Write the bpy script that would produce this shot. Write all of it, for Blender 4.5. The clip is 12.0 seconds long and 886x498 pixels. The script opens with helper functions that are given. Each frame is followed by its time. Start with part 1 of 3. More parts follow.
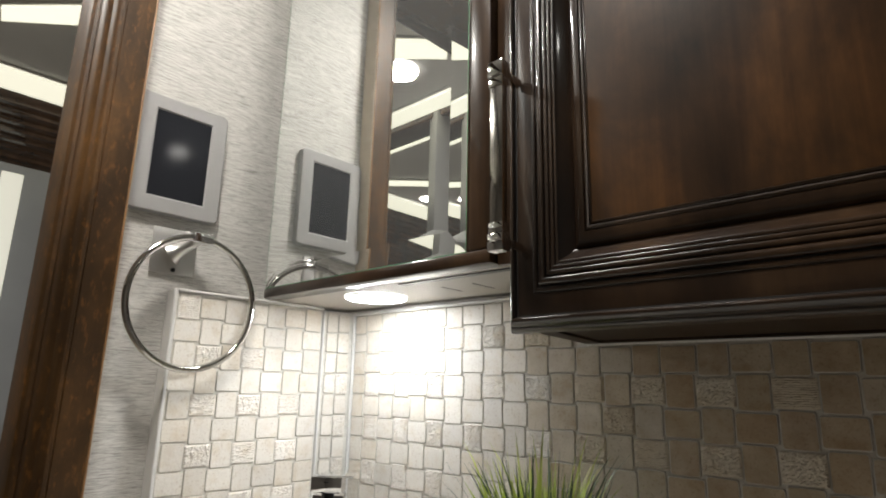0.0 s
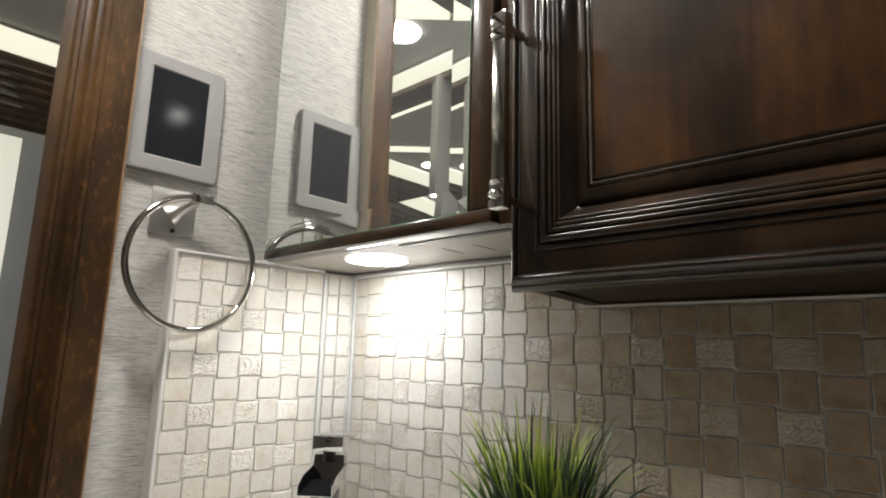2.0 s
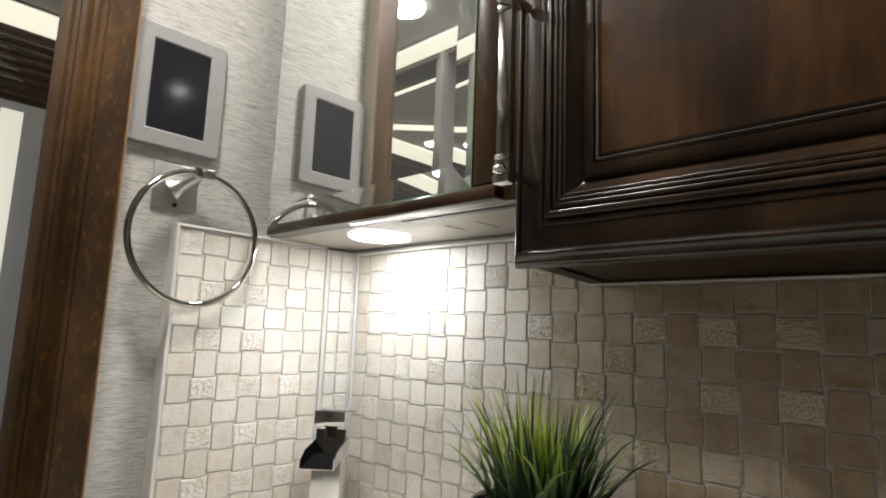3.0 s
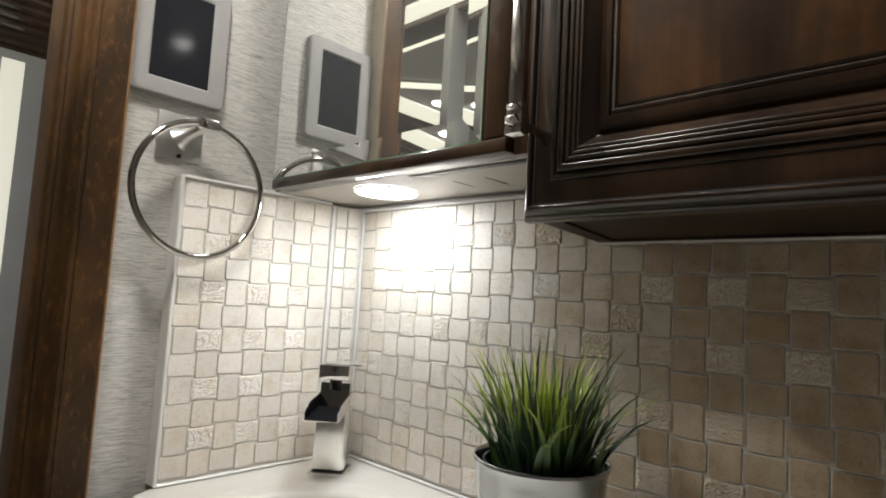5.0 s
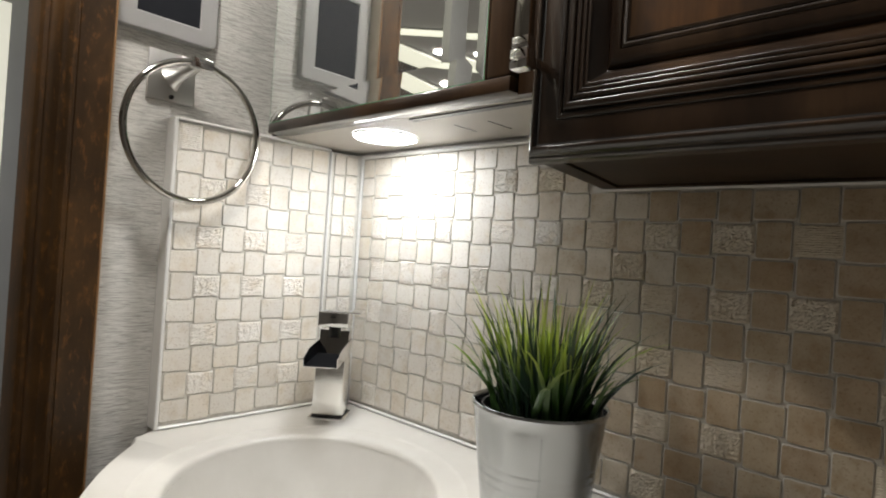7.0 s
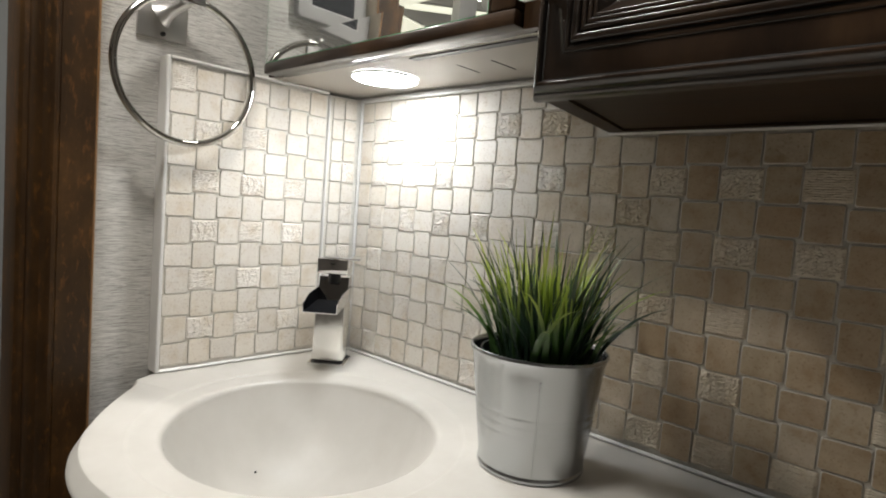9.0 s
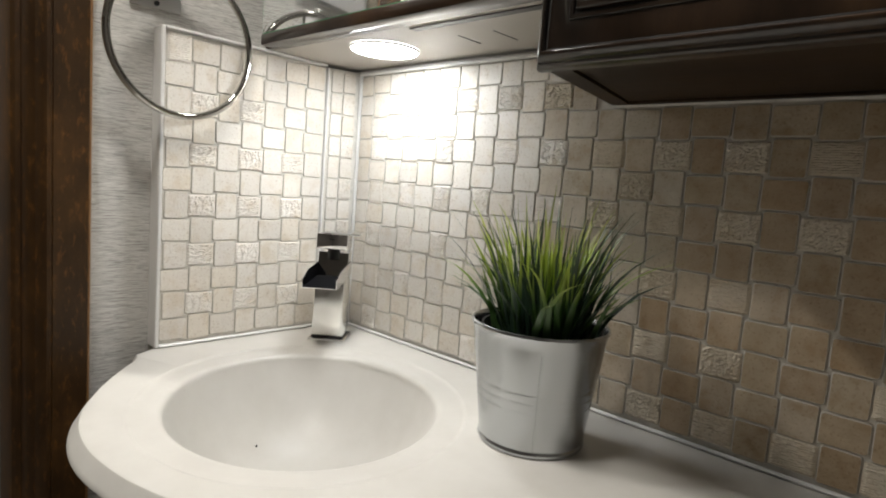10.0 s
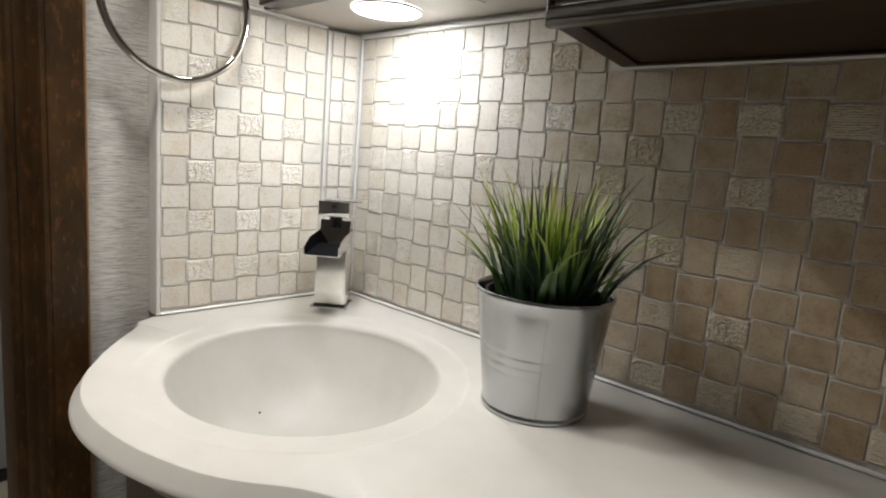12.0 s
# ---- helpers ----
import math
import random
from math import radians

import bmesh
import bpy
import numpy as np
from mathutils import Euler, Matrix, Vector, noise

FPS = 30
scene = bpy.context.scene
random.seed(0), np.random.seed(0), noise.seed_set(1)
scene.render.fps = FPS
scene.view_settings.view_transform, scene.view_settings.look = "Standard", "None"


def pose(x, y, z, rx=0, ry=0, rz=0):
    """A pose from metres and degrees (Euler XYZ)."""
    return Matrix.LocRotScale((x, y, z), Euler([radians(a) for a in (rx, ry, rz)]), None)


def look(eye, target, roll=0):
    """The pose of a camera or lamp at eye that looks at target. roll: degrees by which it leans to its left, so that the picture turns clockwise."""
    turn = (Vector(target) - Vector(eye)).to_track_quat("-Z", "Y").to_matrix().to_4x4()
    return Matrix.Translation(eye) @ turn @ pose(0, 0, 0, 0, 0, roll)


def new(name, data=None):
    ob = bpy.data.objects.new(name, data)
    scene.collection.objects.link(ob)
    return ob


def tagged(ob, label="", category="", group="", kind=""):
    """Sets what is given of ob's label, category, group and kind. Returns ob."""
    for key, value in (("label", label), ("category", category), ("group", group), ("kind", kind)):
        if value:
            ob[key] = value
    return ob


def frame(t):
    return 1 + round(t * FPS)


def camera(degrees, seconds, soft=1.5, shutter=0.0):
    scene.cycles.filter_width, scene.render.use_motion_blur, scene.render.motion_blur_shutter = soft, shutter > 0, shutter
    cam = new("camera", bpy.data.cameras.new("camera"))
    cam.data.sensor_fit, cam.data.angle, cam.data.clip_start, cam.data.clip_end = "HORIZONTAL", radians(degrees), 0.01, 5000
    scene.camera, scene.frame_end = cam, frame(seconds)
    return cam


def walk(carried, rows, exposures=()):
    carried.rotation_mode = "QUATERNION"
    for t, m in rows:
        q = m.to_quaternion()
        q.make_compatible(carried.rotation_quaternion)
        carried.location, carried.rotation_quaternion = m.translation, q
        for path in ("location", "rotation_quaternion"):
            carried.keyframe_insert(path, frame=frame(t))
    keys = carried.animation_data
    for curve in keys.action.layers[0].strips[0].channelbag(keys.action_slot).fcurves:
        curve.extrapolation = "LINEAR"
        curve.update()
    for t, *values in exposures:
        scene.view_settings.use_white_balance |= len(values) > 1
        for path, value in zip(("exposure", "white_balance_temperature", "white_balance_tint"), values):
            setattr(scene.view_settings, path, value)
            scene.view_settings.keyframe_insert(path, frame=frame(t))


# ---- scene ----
cam = camera(74.3, 12.0, soft=2.0)
PATH = [
    (0, (0.796, -0.619, 1.182), (-0.537, 0.799, 1.642), 1.3),
    (0.5, (0.796, -0.616, 1.183), (-0.542, 0.803, 1.623), 1.3),
    (1, (0.795, -0.615, 1.18), (-0.545, 0.808, 1.6), 1.4),
    (1.5, (0.794, -0.613, 1.177), (-0.553, 0.814, 1.567), 1.5),
    (2, (0.792, -0.612, 1.174), (-0.56, 0.819, 1.53), 1.6),
    (2.5, (0.79, -0.61, 1.171), (-0.568, 0.822, 1.494), 1.9),
    (3, (0.789, -0.61, 1.17), (-0.574, 0.825, 1.46), 2.2),
    (5, (0.781, -0.606, 1.162), (-0.598, 0.834, 1.327), 3.3),
    (5.5, (0.778, -0.604, 1.159), (-0.6, 0.84, 1.289), 3.4),
    (6, (0.776, -0.602, 1.157), (-0.602, 0.845, 1.249), 3.6),
    (6.5, (0.774, -0.6, 1.154), (-0.602, 0.85, 1.209), 3.7),
    (7, (0.772, -0.597, 1.152), (-0.603, 0.855, 1.165), 3.8),
    (9, (0.766, -0.588, 1.141), (-0.601, 0.865, 0.999), 4.3),
    (9.5, (0.764, -0.586, 1.14), (-0.597, 0.868, 0.957), 4.3),
    (10, (0.761, -0.585, 1.137), (-0.594, 0.869, 0.92), 4.4),
    (10.5, (0.759, -0.583, 1.135), (-0.593, 0.868, 0.881), 4.4),
    (11, (0.757, -0.581, 1.133), (-0.594, 0.867, 0.851), 4.4),
    (11.5, (0.756, -0.579, 1.131), (-0.595, 0.866, 0.83), 4.5),
    (12, (0.754, -0.578, 1.13), (-0.594, 0.866, 0.817), 4.5),
]
walk(cam, [(t, look(eye, target, roll)) for t, eye, target, roll in PATH])

# ---- light ----
world = bpy.data.worlds.new("world")
scene.world = world
world.use_nodes = True
world.node_tree.nodes["Background"].inputs[0].default_value = (0.5, 0.52, 0.55, 1)
world.node_tree.nodes["Background"].inputs[1].default_value = 0.05
scene.view_settings.exposure = 0.09
CEILING = 2.05
PUCK = Vector((0.163, -0.082, 1.3030))
DISC = Vector((-0.317, -0.73, CEILING))
DISC_VANITY = Vector((0.36, -0.53, CEILING))
DISC_BATH = Vector((1.37, -0.57, CEILING))


def disc_lamp(name, at, size, watts, colour):
    data = bpy.data.lights.new(name, "AREA")
    data.shape, data.size, data.energy, data.color = "DISK", size, watts, colour
    ob = new(name, data)
    ob.location = at
    return ob


disc_lamp("puck_lamp", PUCK - Vector((0, 0, 0.0065)), 0.08, 0.45, (0.90, 0.96, 1.0))
disc_lamp("hall_lamp", DISC - Vector((0, 0, 0.012)), 0.09, 8.5, (1.0, 0.97, 0.91))
disc_lamp("bath_lamp", DISC_BATH - Vector((0, 0, 0.012)), 0.045, 0.15, (1.0, 0.975, 0.92))
disc_lamp("vanity_lamp", DISC_VANITY - Vector((0, 0, 0.012)), 0.19, 7.8, (1.0, 0.97, 0.91))


# ---- materials ----
def material(name, colour, rough=0.5, metal=0.0, coat=0.0, spec=0.5):
    m = bpy.data.materials.new(name)
    m.use_nodes = True
    b = m.node_tree.nodes["Principled BSDF"]
    b.inputs["Base Color"].default_value = (*colour, 1)
    b.inputs["Roughness"].default_value = rough
    b.inputs["Metallic"].default_value = metal
    b.inputs["Coat Weight"].default_value = coat
    b.inputs["Coat Roughness"].default_value = 0.08
    b.inputs["Specular IOR Level"].default_value = spec
    return m


class Nodes:
    """Short hand for a material's nodes."""

    def __init__(self, m):
        self.tree = m.node_tree
        self.b = self.tree.nodes["Principled BSDF"]

    def add(self, kind, **values):
        n = self.tree.nodes.new(kind)
        for key, value in values.items():
            n.inputs[key.replace("_", " ")].default_value = value
        return n

    def join(self, a, out, b, into):
        self.tree.links.new(a.outputs[out], b.inputs[into])

    def coords(self, scale=(1, 1, 1)):
        c, m = self.add("ShaderNodeTexCoord"), self.add("ShaderNodeMapping")
        m.inputs["Scale"].default_value = scale
        self.join(c, "Object", m, "Vector")
        return m

    def noise(self, coords, scale, detail=4.0, rough=0.5, distortion=0.0):
        n = self.add("ShaderNodeTexNoise", Scale=scale, Detail=detail, Roughness=rough, Distortion=distortion)
        self.join(coords, "Vector", n, "Vector")
        return n

    def ramp(self, source, out, stops):
        n = self.add("ShaderNodeValToRGB")
        e = n.color_ramp.elements
        while len(e) < len(stops):
            e.new(0.5)
        for k, (at, colour) in enumerate(stops):
            e[k].position, e[k].color = at, (*colour, 1)
        self.join(source, out, n, "Fac")
        return n

    def mix(self, a, b, fac=None, kind="MIX", amount=0.5):
        n = self.tree.nodes.new("ShaderNodeMix")
        n.data_type, n.blend_type = "RGBA", kind
        n.inputs[0].default_value = amount
        if fac:
            self.tree.links.new(fac, n.inputs[0])
        self.tree.links.new(a, n.inputs[6])
        self.tree.links.new(b, n.inputs[7])
        return n.outputs[2]

    def colour(self, socket):
        self.tree.links.new(socket, self.b.inputs["Base Color"])

    def bump(self, socket, strength, distance):
        n = self.add("ShaderNodeBump", Strength=strength, Distance=distance)
        self.tree.links.new(socket, n.inputs["Height"])
        self.join(n, "Normal", self.b, "Normal")
        return n

    def roughness(self, source, out, low, high):
        n = self.add("ShaderNodeMapRange")
        n.inputs["To Min"].default_value, n.inputs["To Max"].default_value = low, high
        self.join(source, out, n, "Value")
        self.join(n, "Result", self.b, "Roughness")


def wallpaper():
    m = material("grasscloth_wallpaper", (0.6, 0.58, 0.55), 0.75)
    n = Nodes(m)
    fine = n.noise(n.coords((34, 34, 1000)), 1.0, 7, 0.74, 0.3)
    broad = n.noise(n.coords((80, 80, 1900)), 1.0, 3, 0.65, 0.2)
    patch = n.noise(n.coords((1, 1, 1)), 5.0, 2)
    a = n.ramp(fine, "Fac", [(0.33, (0.175, 0.16, 0.143)), (0.45, (0.465, 0.447, 0.418)), (0.58, (0.645, 0.626, 0.588))])
    b = n.ramp(broad, "Fac", [(0.38, (0.36, 0.34, 0.32)), (0.50, (1.0, 1.0, 1.0))])
    c = n.ramp(patch, "Fac", [(0.3, (0.92, 0.92, 0.92)), (0.7, (1.0, 1.0, 1.0))])
    n.colour(n.mix(n.mix(a.outputs[0], b.outputs[0], kind="MULTIPLY", amount=0.6), c.outputs[0], kind="MULTIPLY", amount=1.0))
    n.bump(fine.outputs[0], 0.35, 0.001)
    return m


def stone(name, rough_kind):
    """Tumbled limestone mosaic: plain, chiselled or combed."""
    m = material(name, (0.6, 0.53, 0.44), 0.55, spec=0.35)
    n = Nodes(m)
    info = n.add("ShaderNodeObjectInfo")
    cc = n.coords()
    off = n.add("ShaderNodeVectorMath")
    off.operation = "MULTIPLY_ADD"
    off.inputs[1].default_value = (1, 1, 1)
    n.join(cc, "Vector", off, 0)
    spread = n.add("ShaderNodeVectorMath")
    spread.operation = "SCALE"
    spread.inputs["Scale"].default_value = 40.0
    comb = n.add("ShaderNodeCombineXYZ")
    n.join(info, "Random", comb, "X"), n.join(info, "Random", comb, "Y")
    n.join(comb, "Vector", spread, 0)
    n.join(spread, "Vector", off, 2)
    cloud = n.noise(off, 45.0, 5, 0.6)
    grain = n.noise(off, 420.0, 3, 0.6)
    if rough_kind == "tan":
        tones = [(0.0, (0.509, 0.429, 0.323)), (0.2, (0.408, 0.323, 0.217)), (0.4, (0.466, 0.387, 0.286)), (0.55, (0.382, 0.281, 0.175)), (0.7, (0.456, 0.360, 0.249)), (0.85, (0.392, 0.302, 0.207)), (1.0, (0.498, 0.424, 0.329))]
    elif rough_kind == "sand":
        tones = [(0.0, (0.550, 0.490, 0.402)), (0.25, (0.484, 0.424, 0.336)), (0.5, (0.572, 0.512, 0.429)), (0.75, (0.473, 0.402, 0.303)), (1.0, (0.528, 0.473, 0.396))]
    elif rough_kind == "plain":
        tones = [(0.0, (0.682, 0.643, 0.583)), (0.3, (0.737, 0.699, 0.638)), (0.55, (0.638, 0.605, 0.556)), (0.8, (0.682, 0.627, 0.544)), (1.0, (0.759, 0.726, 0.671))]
    elif rough_kind.endswith("tan"):
        tones = [(0.0, (0.600, 0.522, 0.410)), (0.5, (0.690, 0.620, 0.508)), (1.0, (0.640, 0.560, 0.450))]
    else:
        tones = [(0.0, (0.77, 0.73, 0.67)), (1.0, (0.84, 0.80, 0.745))]
    tone = n.ramp(info, "Random", tones)
    stain = n.ramp(cloud, "Fac", [(0.32, (0.74, 0.64, 0.52)), (0.46, (0.93, 0.90, 0.86)), (0.56, (1.0, 0.99, 0.98)), (0.68, (1.12, 1.11, 1.10))] if rough_kind in ("tan", "sand") else [(0.30, (0.88, 0.82, 0.73)), (0.50, (1.0, 0.99, 0.98)), (0.7, (1.0, 1.0, 1.0))])
    speck = n.ramp(grain, "Fac", [(0.30, (0.50, 0.40, 0.30)), (0.44, (1.0, 1.0, 1.0))])
    n.colour(n.mix(n.mix(tone.outputs[0], stain.outputs[0], kind="MULTIPLY", amount=0.85), speck.outputs[0], kind="MULTIPLY", amount=0.6))
    if rough_kind in ("plain", "sand", "tan"):
        pits = n.noise(off, 260.0, 4, 0.7)
        n.bump(pits.outputs[0], 0.45, 0.0015)
        n.roughness(cloud, "Fac", 0.42, 0.68)
    elif rough_kind.startswith("chiselled"):
        chips = n.noise(off, 800.0, 3, 0.6)
        n.bump(chips.outputs[0], 0.9, 0.0014)
    else:
        lines = n.noise(off, 1.0, 3, 0.6)
        squeeze = n.add("ShaderNodeMapping")
        squeeze.inputs["Scale"].default_value = (230, 230, 760)
        n.join(off, "Vector", squeeze, "Vector")
        n.join(squeeze, "Vector", lines, "Vector")
        n.bump(lines.outputs[0], 0.8, 0.0018)
    return m


def dark_wood(name, low, mid, high, axis="z", coat=0.35, rough=0.34, spec=0.5, streaks=0.8, flecks=0.0):
    m = material(name, mid, rough, coat=coat, spec=spec)
    n = Nodes(m)
    s = {"x": (3, 60, 60), "y": (60, 3, 60), "z": (60, 60, 3)}[axis]
    grain = n.noise(n.coords(s), 1.6, 6, 0.62, 0.4)
    cloud = n.noise(n.coords((1, 1, 0.7)), 8.0, 6, 0.62, 0.3)
    pores = n.noise(n.coords(tuple(6 * v for v in s)), 1.4, 2, 0.5)
    a = n.ramp(cloud, "Fac", [(0.32, low), (0.5, mid), (0.68, high)])
    b = n.ramp(grain, "Fac", [(0.3, (0.55, 0.5, 0.47)), (0.62, (1.0, 1.0, 1.0))])
    tone = n.mix(a.outputs[0], b.outputs[0], kind="MULTIPLY", amount=streaks)
    if flecks:
        worn = n.noise(n.coords((1, 1, 0.4)), 150.0, 5, 0.7, 0.3)
        where = n.ramp(worn, "Fac", [(0.54, (0, 0, 0)), (0.72, (flecks, flecks, flecks))])
        bare = n.add("ShaderNodeRGB")
        bare.outputs[0].default_value = (0.21, 0.085, 0.018, 1)
        tone = n.mix(tone, bare.outputs[0], fac=where.outputs[0])
    n.colour(tone)
    n.bump(pores.outputs[0], 0.05, 0.0006)
    n.roughness(cloud, "Fac", rough - 0.08, rough + 0.1)
    return m


def solid_surface(name, rough, spec=0.32):
    m = material(name, (0.74, 0.70, 0.63), 0.3, spec=spec)
    n = Nodes(m)
    cloud = n.noise(n.coords(), 22.0, 4, 0.6)
    a = n.ramp(cloud, "Fac", [(0.3, (0.515, 0.493, 0.455)), (0.7, (0.555, 0.534, 0.497))])
    n.colour(a.outputs[0])
    n.roughness(cloud, "Fac", rough - 0.005, rough + 0.005)
    return m


def brushed(name, colour, rough, scale, relief=0.06):
    m = material(name, colour, rough, 1.0)
    n = Nodes(m)
    g = n.noise(n.coords(scale), 1.0, 4, 0.6)
    cloud = n.noise(n.coords(), 30.0, 4, 0.6)
    n.roughness(cloud, "Fac", rough - 0.02, rough + 0.02)
    a = n.ramp(cloud, "Fac", [(0.3, tuple(0.94 * v for v in colour)), (0.7, colour)])
    n.colour(a.outputs[0])
    if relief:
        n.bump(g.outputs[0], relief, 0.0004)
    return m


def blade_green():
    m = material("grass_blade_green", (0.06, 0.12, 0.03), 0.42)
    n = Nodes(m)
    c = n.add("ShaderNodeTexCoord")
    sep = n.add("ShaderNodeSeparateXYZ")
    n.join(c, "Object", sep, "Vector")
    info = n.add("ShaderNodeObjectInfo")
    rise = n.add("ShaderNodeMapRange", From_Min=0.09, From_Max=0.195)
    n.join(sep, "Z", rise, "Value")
    # shade at the roots and light on the tips are painted up each blade
    lit_ramp = n.ramp(rise, "Result", [(0.0, (0.008, 0.020, 0.008)), (0.4, (0.045, 0.105, 0.016)), (0.75, (0.36, 0.46, 0.055)), (1.0, (0.58, 0.62, 0.20))])
    dark_ramp = n.ramp(rise, "Result", [(0.0, (0.01, 0.022, 0.014)), (0.5, (0.022, 0.05, 0.026)), (1.0, (0.06, 0.10, 0.045))])
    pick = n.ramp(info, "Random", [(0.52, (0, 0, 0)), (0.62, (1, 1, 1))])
    n.colour(n.mix(lit_ramp.outputs[0], dark_ramp.outputs[0], fac=pick.outputs[0]))
    n.b.inputs["Transmission Weight"].default_value = 0.0
    return m


def plain_paint(name, colour, rough=0.5, wear=0.05, scale=9.0):
    m = material(name, colour, rough)
    n = Nodes(m)
    g = n.noise(n.coords(), scale, 5, 0.6)
    a = n.ramp(g, "Fac", [(0.3, tuple(v * (1 - 2 * wear) for v in colour)), (0.7, colour)])
    n.colour(a.outputs[0])
    n.roughness(g, "Fac", max(0.05, rough - 0.08), rough + 0.08)
    return m


def glowing(name, colour, strength):
    m = material(name, (0.8, 0.8, 0.8), 0.5)
    b = m.node_tree.nodes["Principled BSDF"]
    b.inputs["Emission Color"].default_value = (*colour, 1)
    b.inputs["Emission Strength"].default_value = strength
    return m


WALLPAPER = wallpaper()
STONE = {k: stone("limestone_" + k, k) for k in ("plain", "sand", "tan", "chiselled", "combed", "chiselled_tan", "combed_tan")}
# edge highlight painted as a tone paler than the tan stones
STONE_EDGE = plain_paint("stone_edge_highlight", (0.56, 0.52, 0.455), 0.6, 0.08, 300)
DOOR_WOOD_V = dark_wood("espresso_wood_upright", (0.0125, 0.0068, 0.0038), (0.028, 0.0150, 0.0076), (0.061, 0.0325, 0.0150), "z", 0.65, 0.30, 0.25)
DOOR_WOOD_H = dark_wood("espresso_wood_level", (0.0125, 0.0068, 0.0038), (0.028, 0.0150, 0.0076), (0.061, 0.0325, 0.0150), "x", 0.65, 0.30, 0.25)
UNDER_WOOD = dark_wood("dull_brown_underside", (0.018, 0.011, 0.006), (0.035, 0.021, 0.012), (0.055, 0.034, 0.019), "x", 0.0, 0.5, 0.15)
PANEL_WOOD = dark_wood("cherry_panel_wood", (0.013, 0.0070, 0.0032), (0.050, 0.0225, 0.0070), (0.132, 0.055, 0.0130), "z", 0.0, 0.42, 0.25)
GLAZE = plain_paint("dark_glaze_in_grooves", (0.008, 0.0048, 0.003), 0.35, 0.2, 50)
POST_WOOD = dark_wood("brown_post_wood", (0.015, 0.0075, 0.0025), (0.047, 0.0225, 0.0064), (0.108, 0.050, 0.0130), "z", 0.0, 0.46, 0.3, 0.5, 0.55)
CROWN_WOOD = dark_wood("crown_wood", (0.040, 0.021, 0.012), (0.072, 0.039, 0.022), (0.11, 0.061, 0.035), "y", 0.9, 0.22)
SURFACE = solid_surface("cream_solid_surface", 0.34)
BASIN = solid_surface("polished_cream_basin", 0.36, 0.22)
CHROME = material("polished_chrome", (0.86, 0.86, 0.86), 0.05, 1.0)
RING_CHROME = material("aged_chrome", (0.60, 0.59, 0.56), 0.06, 1.0)
BODY_CHROME = material("bright_satin_chrome", (0.92, 0.92, 0.90), 0.2, 1.0)
CASING_BACK = plain_paint("tan_casing_back", (0.40, 0.33, 0.25), 0.5, 0.1, 40)
WORN_EDGE = plain_paint("worn_wood_edge", (0.30, 0.15, 0.055), 0.45, 0.2, 60)
SATIN = brushed("satin_chrome", (0.64, 0.63, 0.61), 0.34, (200, 200, 200))
NICKEL = brushed("brushed_nickel", (0.58, 0.56, 0.52), 0.14, (30, 30, 900))
ZINC = brushed("galvanised_zinc", (0.51, 0.525, 0.54), 0.25, (500, 500, 25), 0.0)
STEEL = brushed("stainless_steel", (0.46, 0.455, 0.44), 0.34, (700, 700, 20))
GREY_PLASTIC = plain_paint("grey_satin_plastic", (0.31, 0.30, 0.295), 0.42, 0.03, 60)
GLASS_BLACK = material("dark_screen_glass", (0.018, 0.019, 0.023), 0.09, spec=0.3)
DARK_REFLECTION = material("spout_dark_reflection", (0.006, 0.006, 0.007), 0.6, spec=0.02)
BLACK = material("black_plastic", (0.012, 0.012, 0.013), 0.35)
TRIM_WHITE = plain_paint("pale_tile_trim", (0.70, 0.685, 0.66), 0.35, 0.04, 30)
GROUT = plain_paint("grey_beige_grout", (0.67, 0.635, 0.575), 0.85, 0.1, 120)
UNDERSIDE = plain_paint("pale_cabinet_underside", (0.44, 0.41, 0.37), 0.4, 0.06, 15)
CEILING_PAINT = plain_paint("grey_ceiling_vinyl", (0.80, 0.79, 0.77), 0.6, 0.03, 6)
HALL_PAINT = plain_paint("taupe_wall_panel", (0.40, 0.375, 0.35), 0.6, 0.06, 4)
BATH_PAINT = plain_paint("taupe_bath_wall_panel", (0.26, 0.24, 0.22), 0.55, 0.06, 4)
FLOOR_TILE = plain_paint("beige_floor_tile", (0.42, 0.37, 0.31), 0.35, 0.12, 5)
VANITY_PAINT = plain_paint("taupe_vanity_laminate", (0.22, 0.19, 0.16), 0.5, 0.08, 12)
DOOR_GREY = plain_paint("grey_door_laminate", (0.34, 0.35, 0.36), 0.4, 0.04, 8)
GREEN = blade_green()
EDGE_GREEN = material("mirror_edge_green", (0.10, 0.32, 0.16), 0.2)
MIRROR = material("silvered_mirror", (0.90, 0.92, 0.91), 0.0, 0.95)
SOIL = plain_paint("dark_pot_foam", (0.02, 0.022, 0.02), 0.8, 0.1, 80)
LED = glowing("warm_led_strip", (1.0, 0.97, 0.76), 1.0)
LENS = glowing("lit_lamp_lens", (1.0, 0.96, 0.90), 14.0)
PUCK_LENS = glowing("lit_puck_lens", (0.95, 0.98, 1.0), 33.0)
COVE = glowing("soft_cove_light", (1.0, 0.96, 0.76), 0.85)
WINDOW_GLEAM = glowing("glowing_window_reflection", (1.0, 0.97, 0.78), 0.42)


# ---- building helpers ----
def finish(bm, name, mat, smooth=30.0):
    bmesh.ops.recalc_face_normals(bm, faces=bm.faces)
    me = bpy.data.meshes.new(name)
    bm.to_mesh(me)
    bm.free()
    me.materials.append(mat)
    if smooth:
        me.polygons.foreach_set("use_smooth", [True] * len(me.polygons))
        me.set_sharp_from_angle(angle=radians(smooth))
    return me


def thing(name, base, label, category, group="", kind=""):
    ob = new(name)
    ob.location = base
    ob.empty_display_size = 0.05
    return tagged(ob, label, category, group, kind)


